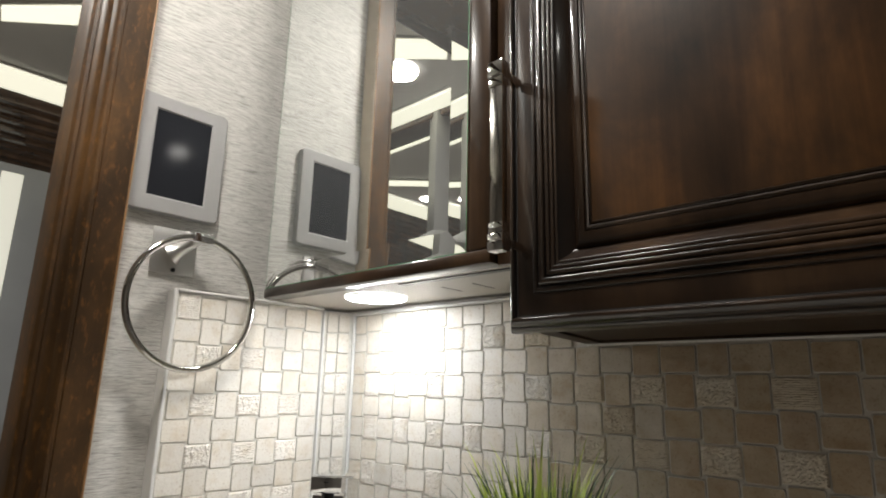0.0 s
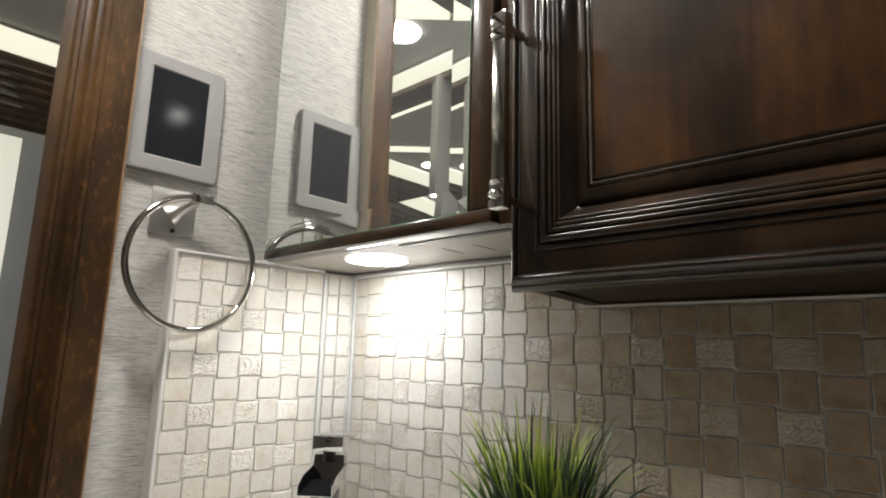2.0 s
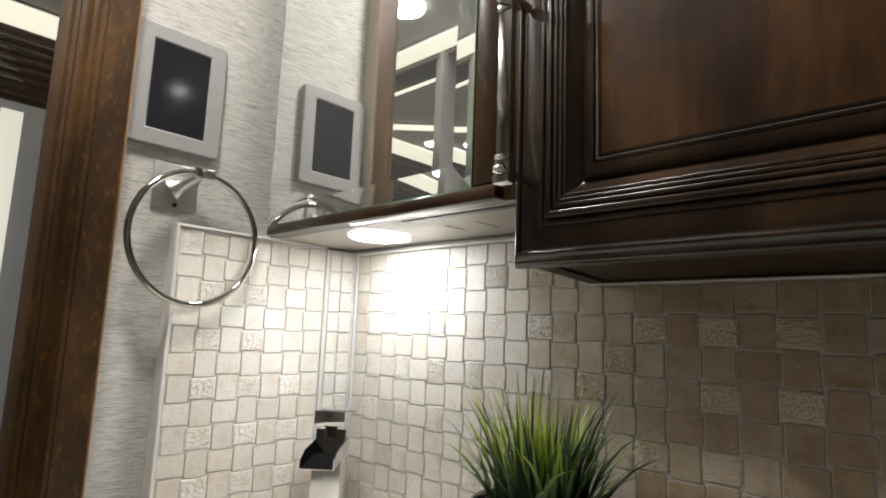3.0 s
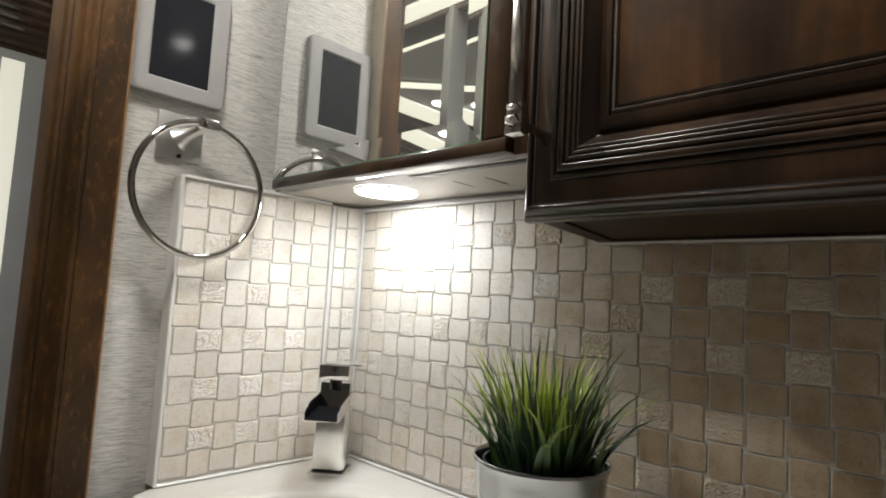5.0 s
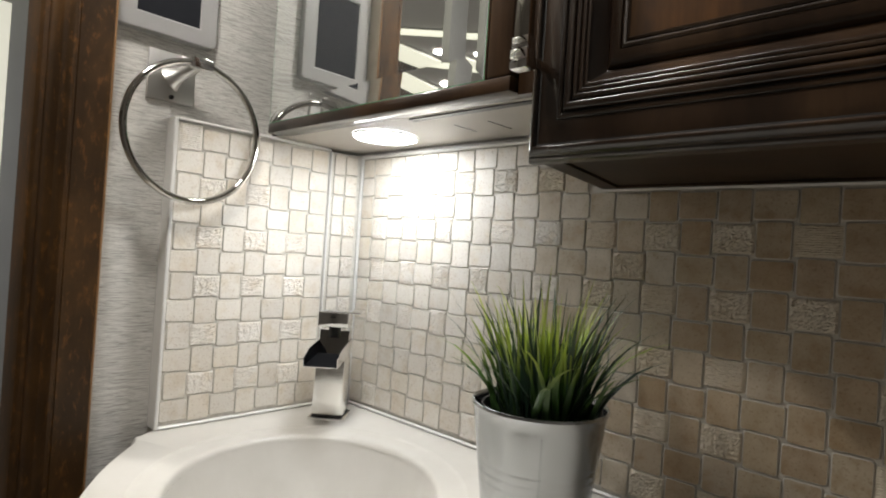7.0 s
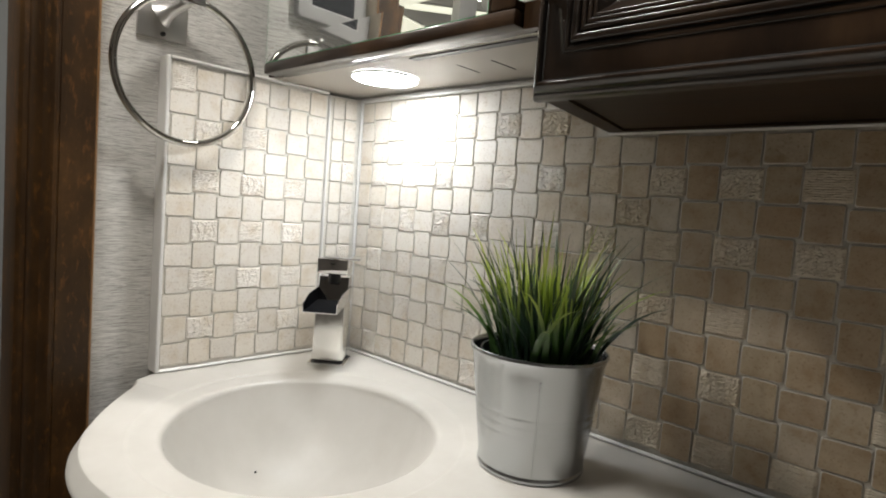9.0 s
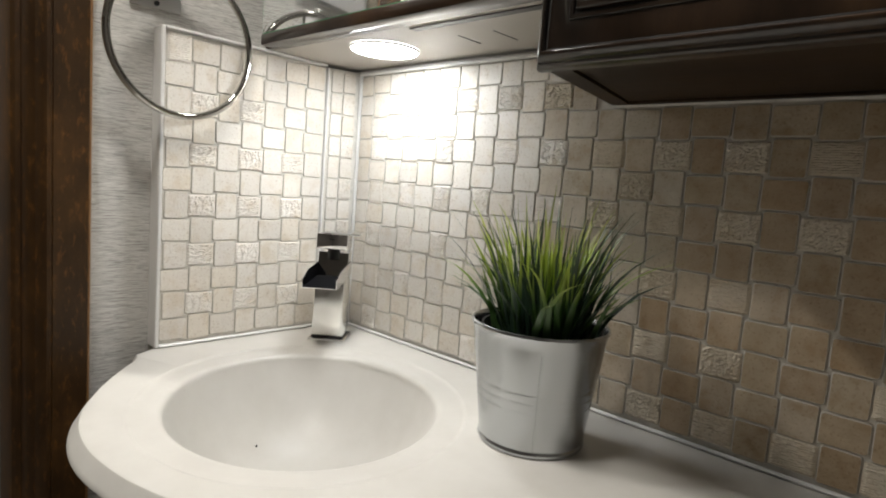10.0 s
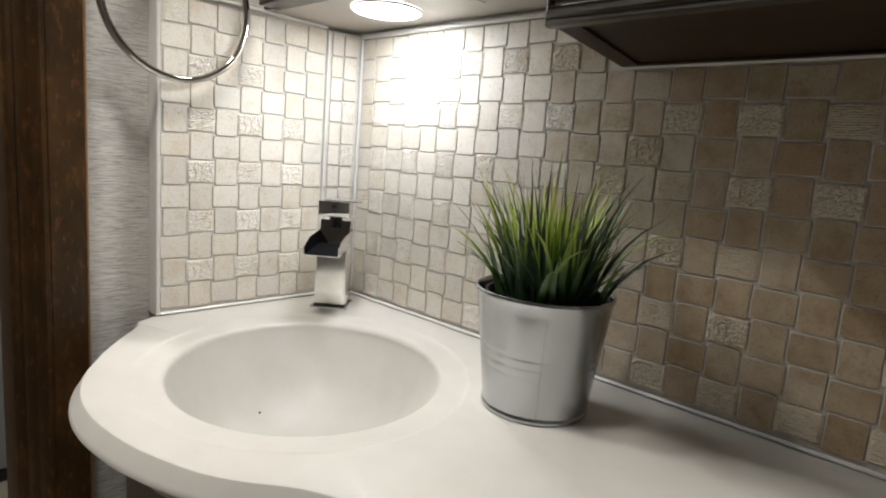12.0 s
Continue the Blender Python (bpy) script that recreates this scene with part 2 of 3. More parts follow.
def origin(ob):
    p = Vector((0, 0, 0))
    while ob:
        p += ob.location
        ob = ob.parent
    return p


def part(name, bm, mat, parent, label="", smooth=30.0):
    """Links a bmesh, given in the world's metres, as one mesh under a thing or part."""
    bmesh.ops.translate(bm, verts=bm.verts, vec=-origin(parent))
    ob = new(name, finish(bm, name, mat, smooth))
    ob.parent = parent
    return tagged(ob, label) if label else ob


def solid(name, bm, mat, label, category, kind="structure", smooth=30.0, group=""):
    return tagged(new(name, finish(bm, name, mat, smooth)), label, category, group, kind)


def box(x0, x1, y0, y1, z0, z1, bevel=0.0, segments=2, bm=None):
    b = bmesh.new()
    bmesh.ops.create_cube(b, size=1.0)
    bmesh.ops.scale(b, verts=b.verts, vec=(x1 - x0, y1 - y0, z1 - z0))
    bmesh.ops.translate(b, verts=b.verts, vec=((x0 + x1) / 2, (y0 + y1) / 2, (z0 + z1) / 2))
    if bevel:
        bmesh.ops.bevel(b, geom=list(b.edges), offset=bevel, segments=segments, profile=0.5, affect="EDGES", clamp_overlap=True)
    return merged(bm, b)


def merged(bm, b):
    if bm is None:
        return b
    me = bpy.data.meshes.new("tmp")
    b.to_mesh(me)
    b.free()
    bm.from_mesh(me)
    bpy.data.meshes.remove(me)
    return bm


def loft(rings, closed=True, caps=(False, False), bm=None):
    """Skins rings of points, each with the same count."""
    bm = bm or bmesh.new()
    rows = [[bm.verts.new(p) for p in ring] for ring in rings]
    count = len(rows[0])
    for a, b in zip(rows, rows[1:]):
        for k in range(count if closed else count - 1):
            bm.faces.new((a[k], a[(k + 1) % count], b[(k + 1) % count], b[k]))
    if caps[0]:
        bm.faces.new(rows[0][::-1])
    if caps[1]:
        bm.faces.new(rows[-1])
    return bm


def lathe(profile, centre, count=48, caps=(False, False), bm=None):
    cx, cy, cz = centre
    rings = [[(cx + r * math.cos(2 * math.pi * k / count), cy + r * math.sin(2 * math.pi * k / count), cz + z) for k in range(count)] for r, z in profile]
    return loft(rings, True, caps, bm)


def sweep(points, radius, sides=12, closed=False, bm=None):
    """A round tube along points."""
    pts = [Vector(p) for p in points]
    rings, last = [], None
    for k, p in enumerate(pts):
        if closed:
            d = (pts[(k + 1) % len(pts)] - pts[k - 1]).normalized()
        else:
            d = (pts[min(k + 1, len(pts) - 1)] - pts[max(k - 1, 0)]).normalized()
        side = d.orthogonal().normalized() if last is None else (last - d * last.dot(d)).normalized()
        last = side
        up = d.cross(side)
        rings.append([p + radius * (math.cos(2 * math.pi * j / sides) * side + math.sin(2 * math.pi * j / sides) * up) for j in range(sides)])
    if closed:
        rings.append(rings[0])
    bm = loft(rings, True, (not closed, not closed), bm)
    if closed:
        bmesh.ops.remove_doubles(bm, verts=bm.verts, dist=1e-6)
    return bm


def extrude_along(profile, start, end, bm=None):
    """Carries a closed profile of points (relative to start) straight to end."""
    d = Vector(end) - Vector(start)
    a = [Vector(start) + Vector(p) for p in profile]
    return loft([a, [p + d for p in a]], True, (True, True), bm)


def frame_rings(x0, x1, z0, z1, profile):
    """Rectangular rings in the xz plane for a list of (inset, y)."""
    return [[(x0 + i, y, z0 + i), (x1 - i, y, z0 + i), (x1 - i, y, z1 - i), (x0 + i, y, z1 - i)] for i, y in profile]


# ---- the room ----
solid("floor", box(-2.3, 1.7, -2.9, 1.3, -0.05, 0.0), FLOOR_TILE, "beige tiled floor of the motorhome", "floor")
solid("ceiling", box(-2.3, 1.7, -2.9, 1.3, CEILING, CEILING + 0.05), CEILING_PAINT, "grey padded vinyl ceiling", "ceiling")
solid("wall_partition", box(-0.072, -0.022, -0.40, 0.10, 0, CEILING), WALLPAPER, "partition wall in pale grey grasscloth wallpaper", "wall")
solid("wall_back", box(-0.022, 1.6, 0.005, 0.10, 0, CEILING), GROUT, "wall behind the stone mosaic and cabinets", "wall")
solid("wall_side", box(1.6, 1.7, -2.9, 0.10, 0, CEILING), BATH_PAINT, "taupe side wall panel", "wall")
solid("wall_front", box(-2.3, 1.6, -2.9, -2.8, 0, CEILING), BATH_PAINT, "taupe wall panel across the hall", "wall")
solid("wall_hall", box(-2.3, -1.45, -2.8, 1.3, 0, CEILING), HALL_PAINT, "taupe hall wall panel", "wall")
solid("wall_end", box(-1.45, -0.072, 1.2, 1.3, 0, CEILING), HALL_PAINT, "taupe end wall panel", "wall")


def door_casing():
    """The wooden casing round the partition's free end, with its moulded outer edge."""
    p = [(-0.076, -0.372), (0.0, -0.372), (0.0025, -0.374), (0.0025, -0.4085), (0.0014, -0.4092), (0.0014, -0.4100), (0.0026, -0.4108), (0.0024, -0.4145),
         (0.0010, -0.4172), (-0.0014, -0.4195), (-0.0050, -0.4215), (-0.0085, -0.4232), (-0.0100, -0.4248), (-0.0130, -0.4280), (-0.0170, -0.4305), (-0.0220, -0.4318),
         (-0.0290, -0.4325), (-0.0300, -0.4370), (-0.0340, -0.4405), (-0.0400, -0.4425), (-0.076, -0.4425)]
    p = [(x + 0.01 if x > -0.07 else x, -0.6 + (y + 0.6) * 0.9873) for x, y in p]
    bm = loft([[(x, y, 0.0) for x, y in p], [(x, y, CEILING) for x, y in p]], True, (True, True))
    casing = solid("door_casing", bm, POST_WOOD, "brown stained wooden door casing with a moulded edge", "door casing", smooth=20)
    part("back_strip", box(-0.0215, 0.0100, -0.3748, -0.3730, 0, CEILING), CASING_BACK, casing, "tan back edge of the casing")
    part("worn_edge", box(0.0101, 0.0129, -0.3764, -0.3744, 0, CEILING, 0.0006), WORN_EDGE, casing, "worn orange brown edge")
    return casing


door_casing()


def ceiling_beam(name, x0, x1, y0, y1, drop, label):
    bm = box(x0, x1, y0, y1, CEILING - drop, CEILING - 0.001, 0.006)
    return solid(name, bm, CROWN_WOOD, label, "ceiling beam")


ceiling_beam("trim_header", -0.125, 0.012, -2.4, -0.459, 0.035, "dark wooden header beam under the ceiling")
ceiling_beam("trim_cross", -1.15, -0.13, -1.062, -0.962, 0.03, "dark wooden cross beam under the ceiling")


def crown(x, y0, y1):
    """Ribbed crown moulding along the hall wall."""
    p = [(0, 0, -0.20), (0.012, 0, -0.20)]
    for k in range(7):
        a = 0.012 + 0.017 * k
        z = -0.19 + 0.024 * k
        p += [(a + 0.006, 0, z), (a + 0.016, 0, z + 0.006), (a + 0.017, 0, z + 0.016)]
    p += [(0.14, 0, -0.004), (0, 0, -0.004)]
    bm = extrude_along(p, (x, y0, CEILING), (x, y1, CEILING))
    return solid("trim_crown", bm, CROWN_WOOD, "ribbed dark wooden crown moulding", "crown moulding", smooth=20)


crown(-1.449, -2.79, 1.19)


def led_strip(corners, mat=None, label="glowing warm white light strip in the ceiling"):
    """A slim glowing lens with a frame, given by its plan's four corners."""
    t = thing("ceiling_light_strip", (*corners[0], CEILING), label, "light strip", "ceiling light strips")
    rings = [[(x, y, z) for x, y in corners] for z in (CEILING - 0.002, CEILING - 0.016)]
    part("lens", loft(rings, True, (True, True)), mat or LED, t, smooth=0)
    edge = bmesh.new()
    for k in range(4):
        sweep([(*corners[k], CEILING - 0.004), (*corners[(k + 1) % 4], CEILING - 0.004)], 0.004, 8, bm=edge)
    part("rim", edge, TRIM_WHITE, t)
    return t


def strip_from(a, b, width, grow):
    """The four corners of a strip whose near edge runs from a to b."""
    a, b = Vector(a), Vector(b)
    d = (b - a).normalized()
    n = Vector((d.y, -d.x))
    a, b = a - d * grow[0], b + d * grow[1]
    return [tuple(v) for v in (a, b, b + n * width, a + n * width)]


led_strip(strip_from((-0.112, -0.701), (-0.211, -0.608), -0.078, (0.0, 0.16)))
led_strip(strip_from((-0.833, -1.470), (-1.035, -1.285), -0.045, (0.6, 0.25)))
led_strip([(-1.12, -0.886), (-0.135, -0.886), (-0.135, -0.955), (-1.12, -0.955)], COVE)
led_strip([(-1.12, -1.068), (-0.135, -1.068), (-0.135, -1.100), (-1.12, -1.100)])
led_strip([(-1.14, -2.7), (-1.14, 1.1), (-1.29, 1.1), (-1.29, -2.7)], COVE)
led_strip([(-0.815, -0.454), (-0.56, -0.230), (-0.655, -0.205), (-0.878, -0.442)])


def ceiling_disc(at, radius):
    t = thing("recessed_ceiling_light", at, "round glowing recessed ceiling light", "ceiling light", "recessed ceiling lights")
    part("rim", lathe([(radius + 0.003, -0.001), (radius + 0.003, -0.003), (radius, -0.004), (radius, -0.001)], at, 32), TRIM_WHITE, t)
    part("lens", lathe([(radius, -0.002), (radius, -0.006), (radius * 0.6, -0.009), (0.001, -0.010)], at, 32, (False, True)), LENS, t)
    return t


ceiling_disc(DISC, 0.05)
ceiling_disc(Vector((-1.066, -1.603, CEILING)), 0.035)
ceiling_disc(DISC_BATH, 0.026)
ceiling_disc(DISC_VANITY, 0.1)


def range_hood(x, y):
    t = thing("range_hood", (x, y, 1.60), "stainless steel hood with a narrow chimney", "range hood")
    turn = Matrix.Translation((x, y, 0)) @ pose(0, 0, 0, 0, 0, 22)
    ch = box(-0.026, 0.026, -0.026, 0.026, 1.64, CEILING)
    ch.transform(turn)
    part("chimney", ch, STEEL, t, smooth=0)
    w = [[(sx * a, sy * a, z) for sx, sy in ((-1, -1), (1, -1), (1, 1), (-1, 1))] for a, z in ((0.112, 1.580), (0.112, 1.587), (0.028, 1.642))]
    c = loft(w, True, (True, True))
    c.transform(turn)
    part("canopy", c, STEEL, t, smooth=0)
    return t


range_hood(-0.40, -0.985)


def grey_door():
    """The door across the hall; an added glowing strip paints reflected window light."""
    x = -1.449
    t = thing("door_1", (x, -0.4, 0.0), "grey laminate door with a narrow glowing strip for reflected window light", "door", kind="structure")
    part("leaf", box(x, x + 0.035, -0.80, -0.10, 0.03, 1.845, 0.004), DOOR_GREY, t)
    part("frame", box(x, x + 0.02, -0.86, -0.806, 0.0, 1.85, 0.003), BLACK, t)
    part("threshold", box(x, x + 0.06, -0.86, -0.04, 0.0, 0.026, 0.003), BLACK, t)
    part("gleam_strip", box(x + 0.036, x + 0.040, -0.305, -0.246, 1.15, 1.815, 0.001, 1), WINDOW_GLEAM, t)
    return t


grey_door()

# ---- vanity ----
SINK = Vector((0.247, -0.231, 0.9))
BASIN_AXIS = radians(147)
EDGE = [(0.002, -0.325), (0.018, -0.331), (0.035, -0.344), (0.062, -0.366), (0.091, -0.387), (0.118, -0.405), (0.155, -0.426), (0.20, -0.441), (0.25, -0.4465), (0.303, -0.4415),
        (0.338, -0.433), (0.367, -0.423), (0.39, -0.413), (0.415, -0.397), (0.452, -0.368), (0.50, -0.348), (0.56, -0.340), (0.70, -0.337), (1.3, -0.337)]


def front_curve(steps=6):
    """A smooth curve through the counter's front edge."""
    p = [Vector(EDGE[0]), *[Vector(e) for e in EDGE], Vector(EDGE[-1])]
    out = []
    for k in range(1, len(p) - 2):
        for s in range(steps):
            u = s / steps
            a, b, c, d = p[k - 1], p[k], p[k + 1], p[k + 2]
            out.append(0.5 * ((2 * b) + (c - a) * u + (2 * a - 5 * b + 4 * c - d) * u * u + (3 * b - a - 3 * c + d) * u ** 3))
    return out + [p[-2]]


def counter():
    front = front_curve()
    back = [Vector((1.3, -0.17)), Vector((1.3, 0.0))] + [Vector((1.3 - 1.3 * k / 24, 0.0)) for k in range(1, 24)]
    left = [Vector((0.0, 0.0))] + [Vector((0.0, -0.326 * k / 12)) for k in range(1, 12)]
    loop = front + back + left
    is_front = [True] * len(front) + [False] * (len(back) + len(left))
    c = SINK.xy
    t = thing("countertop", (0.25, -0.24, 0.84), "cream solid-surface countertop with a rounded front and moulded round basin", "countertop")

    def ring(inset, z):
        out = []
        for p, f in zip(loop, is_front):
            d = (p - c).normalized()
            grow = 0.003 * f * min(1.0, max(0.0, (p.x - 0.03) / 0.06))
            out.append((p.x - d.x * (inset * f - grow), p.y - d.y * (inset * f - grow), z))
        return out

    def stretch(angle):
        """The basin is a slight oval, longer towards the faucet."""
        return 1 / math.hypot(math.cos(angle - BASIN_AXIS) / 1.05, math.sin(angle - BASIN_AXIS) / 0.935)

    def oval(r, z):
        out = []
        for p in loop:
            a = math.atan2(p.y - c.y, p.x - c.x)
            q = min(r * stretch(a), (p - c).length - 0.0045)
            out.append((c.x + q * math.cos(a), c.y + q * math.sin(a), z))
        return out

    slab = loft([ring(0.036, 0.845), ring(0.032, 0.857), ring(0.019, 0.8690), ring(0.0080, 0.8765), ring(0.0020, 0.8805), ring(0.0, 0.8825), ring(0.0004, 0.8850), ring(0.0018, 0.8872), ring(0.0078, 0.8976), ring(0.0092, 0.8993), ring(0.0112, 0.9),
                 oval(0.1850, 0.9), oval(0.1830, 0.8997), oval(0.1808, 0.8986), oval(0.1785, 0.8982), oval(0.170, 0.8980), oval(0.158, 0.8978), oval(0.1540, 0.8974),
                 oval(0.1515, 0.8964), oval(0.1496, 0.8946), oval(0.1484, 0.8922), oval(0.1475, 0.8895)])
    part("slab", slab, SURFACE, t, smooth=28)
    depths = [(0.1475, 0.0105), (0.1450, 0.0165), (0.139, 0.0290), (0.129, 0.0470), (0.116, 0.068), (0.099, 0.086), (0.077, 0.101), (0.05, 0.111), (0.026, 0.115), (0.024, 0.121)]
    turns = [2 * math.pi * k / 96 for k in range(96)]
    bowl = loft([[(c.x + q * stretch(a) * math.cos(a), c.y + q * stretch(a) * math.sin(a), SINK.z - d) for a in turns] for q, d in depths])
    part("basin", bowl, BASIN, t, smooth=60)
    drain = lathe([(0.024, -0.1155), (0.022, -0.114), (0.017, -0.115), (0.016, -0.120), (0.004, -0.120), (0.0005, -0.1195)], SINK, 32, (False, True))
    part("drain", drain, CHROME, t, "chrome drain")
    return t


counter()


def vanity():
    front = front_curve()
    c = SINK.xy
    pts = []
    for p in front:
        d = (p - c).normalized()
        pts.append(p - d * 0.042)
    pts = [Vector((0.004, -0.30))] + [p for p in pts if p.x > 0.05] + [Vector((1.29, -0.002)), Vector((0.004, -0.002))]
    t = thing("vanity_cabinet", (0.3, -0.2, 0), "taupe vanity cabinet with a bowed front", "vanity cabinet")
    part("body", loft([[(p.x, p.y, z) for p in pts] for z in (0.07, 0.843)]), VANITY_PAINT, t, smooth=25)
    part("plinth", loft([[(p.x * 0.97, p.y * 0.9, z) for p in pts] for z in (0.0, 0.069)], True, (False, True)), BLACK, t, smooth=25)
    return t


vanity()


def faucet():
    """Square waterfall tap; built along x and turned to the basin."""
    at = Vector((0.069, -0.074, 0.9))
    t = thing("faucet", at, "polished chrome square waterfall faucet with a flat lever", "faucet")
    turn = Matrix.Translation(at) @ pose(0, 0, 0, 0, 0, -48)

    def add(name, bm, mat=CHROME, parent=None, label=""):
        bm.transform(turn)
        return part(name, bm, mat, parent or t, label)

    add("base_plate", box(-0.0265, 0.0265, -0.0265, 0.0265, 0.0, 0.005, 0.001), BODY_CHROME)
    add("gasket", box(-0.0225, 0.0225, -0.0225, 0.0225, 0.0051, 0.0065), BLACK)
    add("body", box(-0.0225, 0.0225, -0.0225, 0.0225, 0.0066, 0.0905, 0.004, 3), BODY_CHROME)
    # the open trough of the spout falls slightly towards its lip
    trough = bmesh.new()
    for y0, y1 in ((-0.0232, -0.0222), (0.0222, 0.0232)):
        p = [(-0.022, y0, 0.0), (0.084, y0, 0.0), (0.084, y0, 0.0125), (0.058, y0, 0.0200), (-0.022, y0, 0.0200)]
        loft([p, [(x, y1, z) for x, _, z in p]], True, (True, True), trough)
    box(-0.022, 0.084, -0.0222, 0.0222, 0.0, 0.0010, bm=trough)
    tip = Matrix.Translation((0, 0, 0.0925)) @ pose(0, 0, 0, 0, 3, 0)
    trough.transform(tip)
    spout = add("spout", trough)
    # added black liner: paints the dark reflection inside the chrome trough
    inner = box(-0.021, 0.0838, -0.0221, 0.0221, 0.0011, 0.0018)
    for y0, y1 in ((-0.0221, -0.0217), (0.0217, 0.0221)):
        p = [(-0.021, y0, 0.0019), (0.0836, y0, 0.0019), (0.0836, y0, 0.0121), (0.0578, y0, 0.0196), (-0.021, y0, 0.0196)]
        loft([p, [(x, y1, z) for x, _, z in p]], True, (True, True), inner)
    inner.transform(tip)
    add("spout_dark_liner", inner, DARK_REFLECTION, spout, "matte black liner for the dark reflection inside the spout")
    p = [(-0.0225, 0.0945), (0.006, 0.0942), (0.000, 0.1275), (-0.0225, 0.1300)]
    head = loft([[(x, y, z) for x, z in p] for y in (-0.0216, 0.0216)], True, (True, True))
    add("head", head)
    add("collar", lathe([(0.009, 0.118), (0.009, 0.1340)], (0, 0, 0), 24), BLACK)
    lever = add("lever", box(-0.018, 0.018, -0.022, 0.022, 0.1335, 0.1560, 0.0012))
    add("blade", box(-0.030, 0.030, -0.010, 0.040, 0.1560, 0.1590, 0.001), CHROME, lever)
    add("screw", lathe([(0.0035, 0.0), (0.0035, 0.0012), (0.0005, 0.0012)], (0, 0, 0), 16, (False, True)), BLACK, lever).location += Vector((0.0186 * math.cos(radians(-48)), 0.0186 * math.sin(radians(-48)), 0.148))
    return t


faucet()


def potted_grass():
    at = Vector((0.459, -0.117, 0.9))
    pot = thing("plant_pot", at, "galvanised metal pot with pressed rings standing on the countertop", "plant pot")
    wall = [(0.0005, 0.004), (0.043, 0.004), (0.0475, 0.002), (0.0490, 0.0), (0.0504, 0.0006), (0.0513, 0.0024), (0.0511, 0.0042), (0.0501, 0.0056), (0.0498, 0.0066), (0.0506, 0.012)]
    lean = lambda z: 0.0490 + 0.0148 * z / 0.112
    for k in range(3):
        z = 0.045 + 0.0085 * k
        wall += [(lean(z - 0.0034), z - 0.0034), (lean(z - 0.0020), z - 0.0020), (lean(z) - 0.0006, z), (lean(z + 0.0020), z + 0.0020), (lean(z + 0.0034), z + 0.0034)]
    wall += [(lean(0.096), 0.096)]
    wall += [(0.0622, 0.100), (0.0632, 0.108), (0.0645, 0.1105), (0.0657, 0.1125), (0.0651, 0.1148), (0.0638, 0.1152), (0.0627, 0.1138), (0.0622, 0.110), (0.0475, 0.008), (0.0005, 0.008)]
    part("shell", lathe(wall, at, 72, (True, True)), ZINC, pot, smooth=45)
    a = radians(-53)
    seam = bmesh.new()
    q = Vector((math.cos(a), math.sin(a), 0))
    side = Vector((-q.y, q.x, 0))
    foot, top = at + q * 0.0500 + Vector((0, 0, 0.008)), at + q * 0.0618 + Vector((0, 0, 0.097))
    loft([[p - side * 0.0008, p - side * 0.0006 + q * 0.0005, p + side * 0.0006 + q * 0.0005, p + side * 0.0008] for p in (foot, top)], False, bm=seam)
    part("seam", seam, ZINC, pot)

    plant = thing("artificial_grass", at + Vector((0, 0, 0.009)), "tuft of green artificial grass with painted root shade and lit yellowish tips in an inner pot", "plant")
    liner = lathe([(0.040, 0.009), (0.0555, 0.108), (0.0575, 0.1105), (0.0572, 0.1120), (0.0556, 0.1115), (0.0535, 0.1040)], at + Vector((0.003, -0.0015, 0)), 48)
    part("inner_pot", liner, BLACK, plant, "black plastic inner pot")
    part("filling", lathe([(0.0005, 0.096), (0.03, 0.096), (0.0528, 0.0955), (0.05, 0.085)], at + Vector((0.004, -0.002, 0)), 32, (True, False)), SOIL, plant)
    rng = random.Random(11)
    for k in range(290):
        stout = k < 100
        reach = 0.044 if stout else 0.038
        ang, rad = rng.uniform(0, 2 * math.pi), reach * math.sqrt(rng.random())
        out = Vector((math.cos(ang), math.sin(ang), 0))
        root = at + Vector((0.004, -0.002, 0.094)) + out * rad
        lean = (rad / reach) * rng.uniform(0.15, 0.95) + rng.uniform(-0.15, 0.25)
        length = rng.uniform(0.065, 0.120) if stout else rng.uniform(0.085, 0.140) if k % 4 else rng.uniform(0.125, 0.160)
        wide = rng.uniform(0.0026, 0.0042) if stout else rng.uniform(0.0015, 0.0029)
        yaw = ang + rng.uniform(-1.0, 1.0)
        way = Vector((math.cos(yaw), math.sin(yaw), 0))
        sidev = Vector((-way.y, way.x, 0))
        twist = rng.uniform(-1.3, 1.3)
        left, mid, right = [], [], []
        p, bend = root.copy(), lean * 0.45
        steps = 6
        for s in range(steps + 1):
            u = s / steps
            w = wide * (0.75 + 0.6 * u - 1.33 * u * u) if s < steps else 0.0001
            across = (sidev * math.cos(twist * u) + way * math.sin(twist * u)).normalized()
            fold = way * 0.25 * w
            left.append(p - across * w), mid.append(p + fold), right.append(p + across * w)
            bend += lean * 0.30 * (0.4 + u) * rng.uniform(0.6, 1.4) / 1.6
            p = p + (Vector((0, 0, 1)) * math.cos(bend) + way * math.sin(bend)) * (length / steps)
        bm = bmesh.new()
        rows = [[bm.verts.new(v) for v in trio] for trio in zip(left, mid, right)]
        for r0, r1 in zip(rows, rows[1:]):
            bm.faces.new((r0[0], r0[1], r1[1], r1[0])), bm.faces.new((r0[1], r0[2], r1[2], r1[1]))
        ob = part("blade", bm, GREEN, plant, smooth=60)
    return pot


potted_grass()


CRUMB = Vector((0.1546, -0.2349, 0.8093))


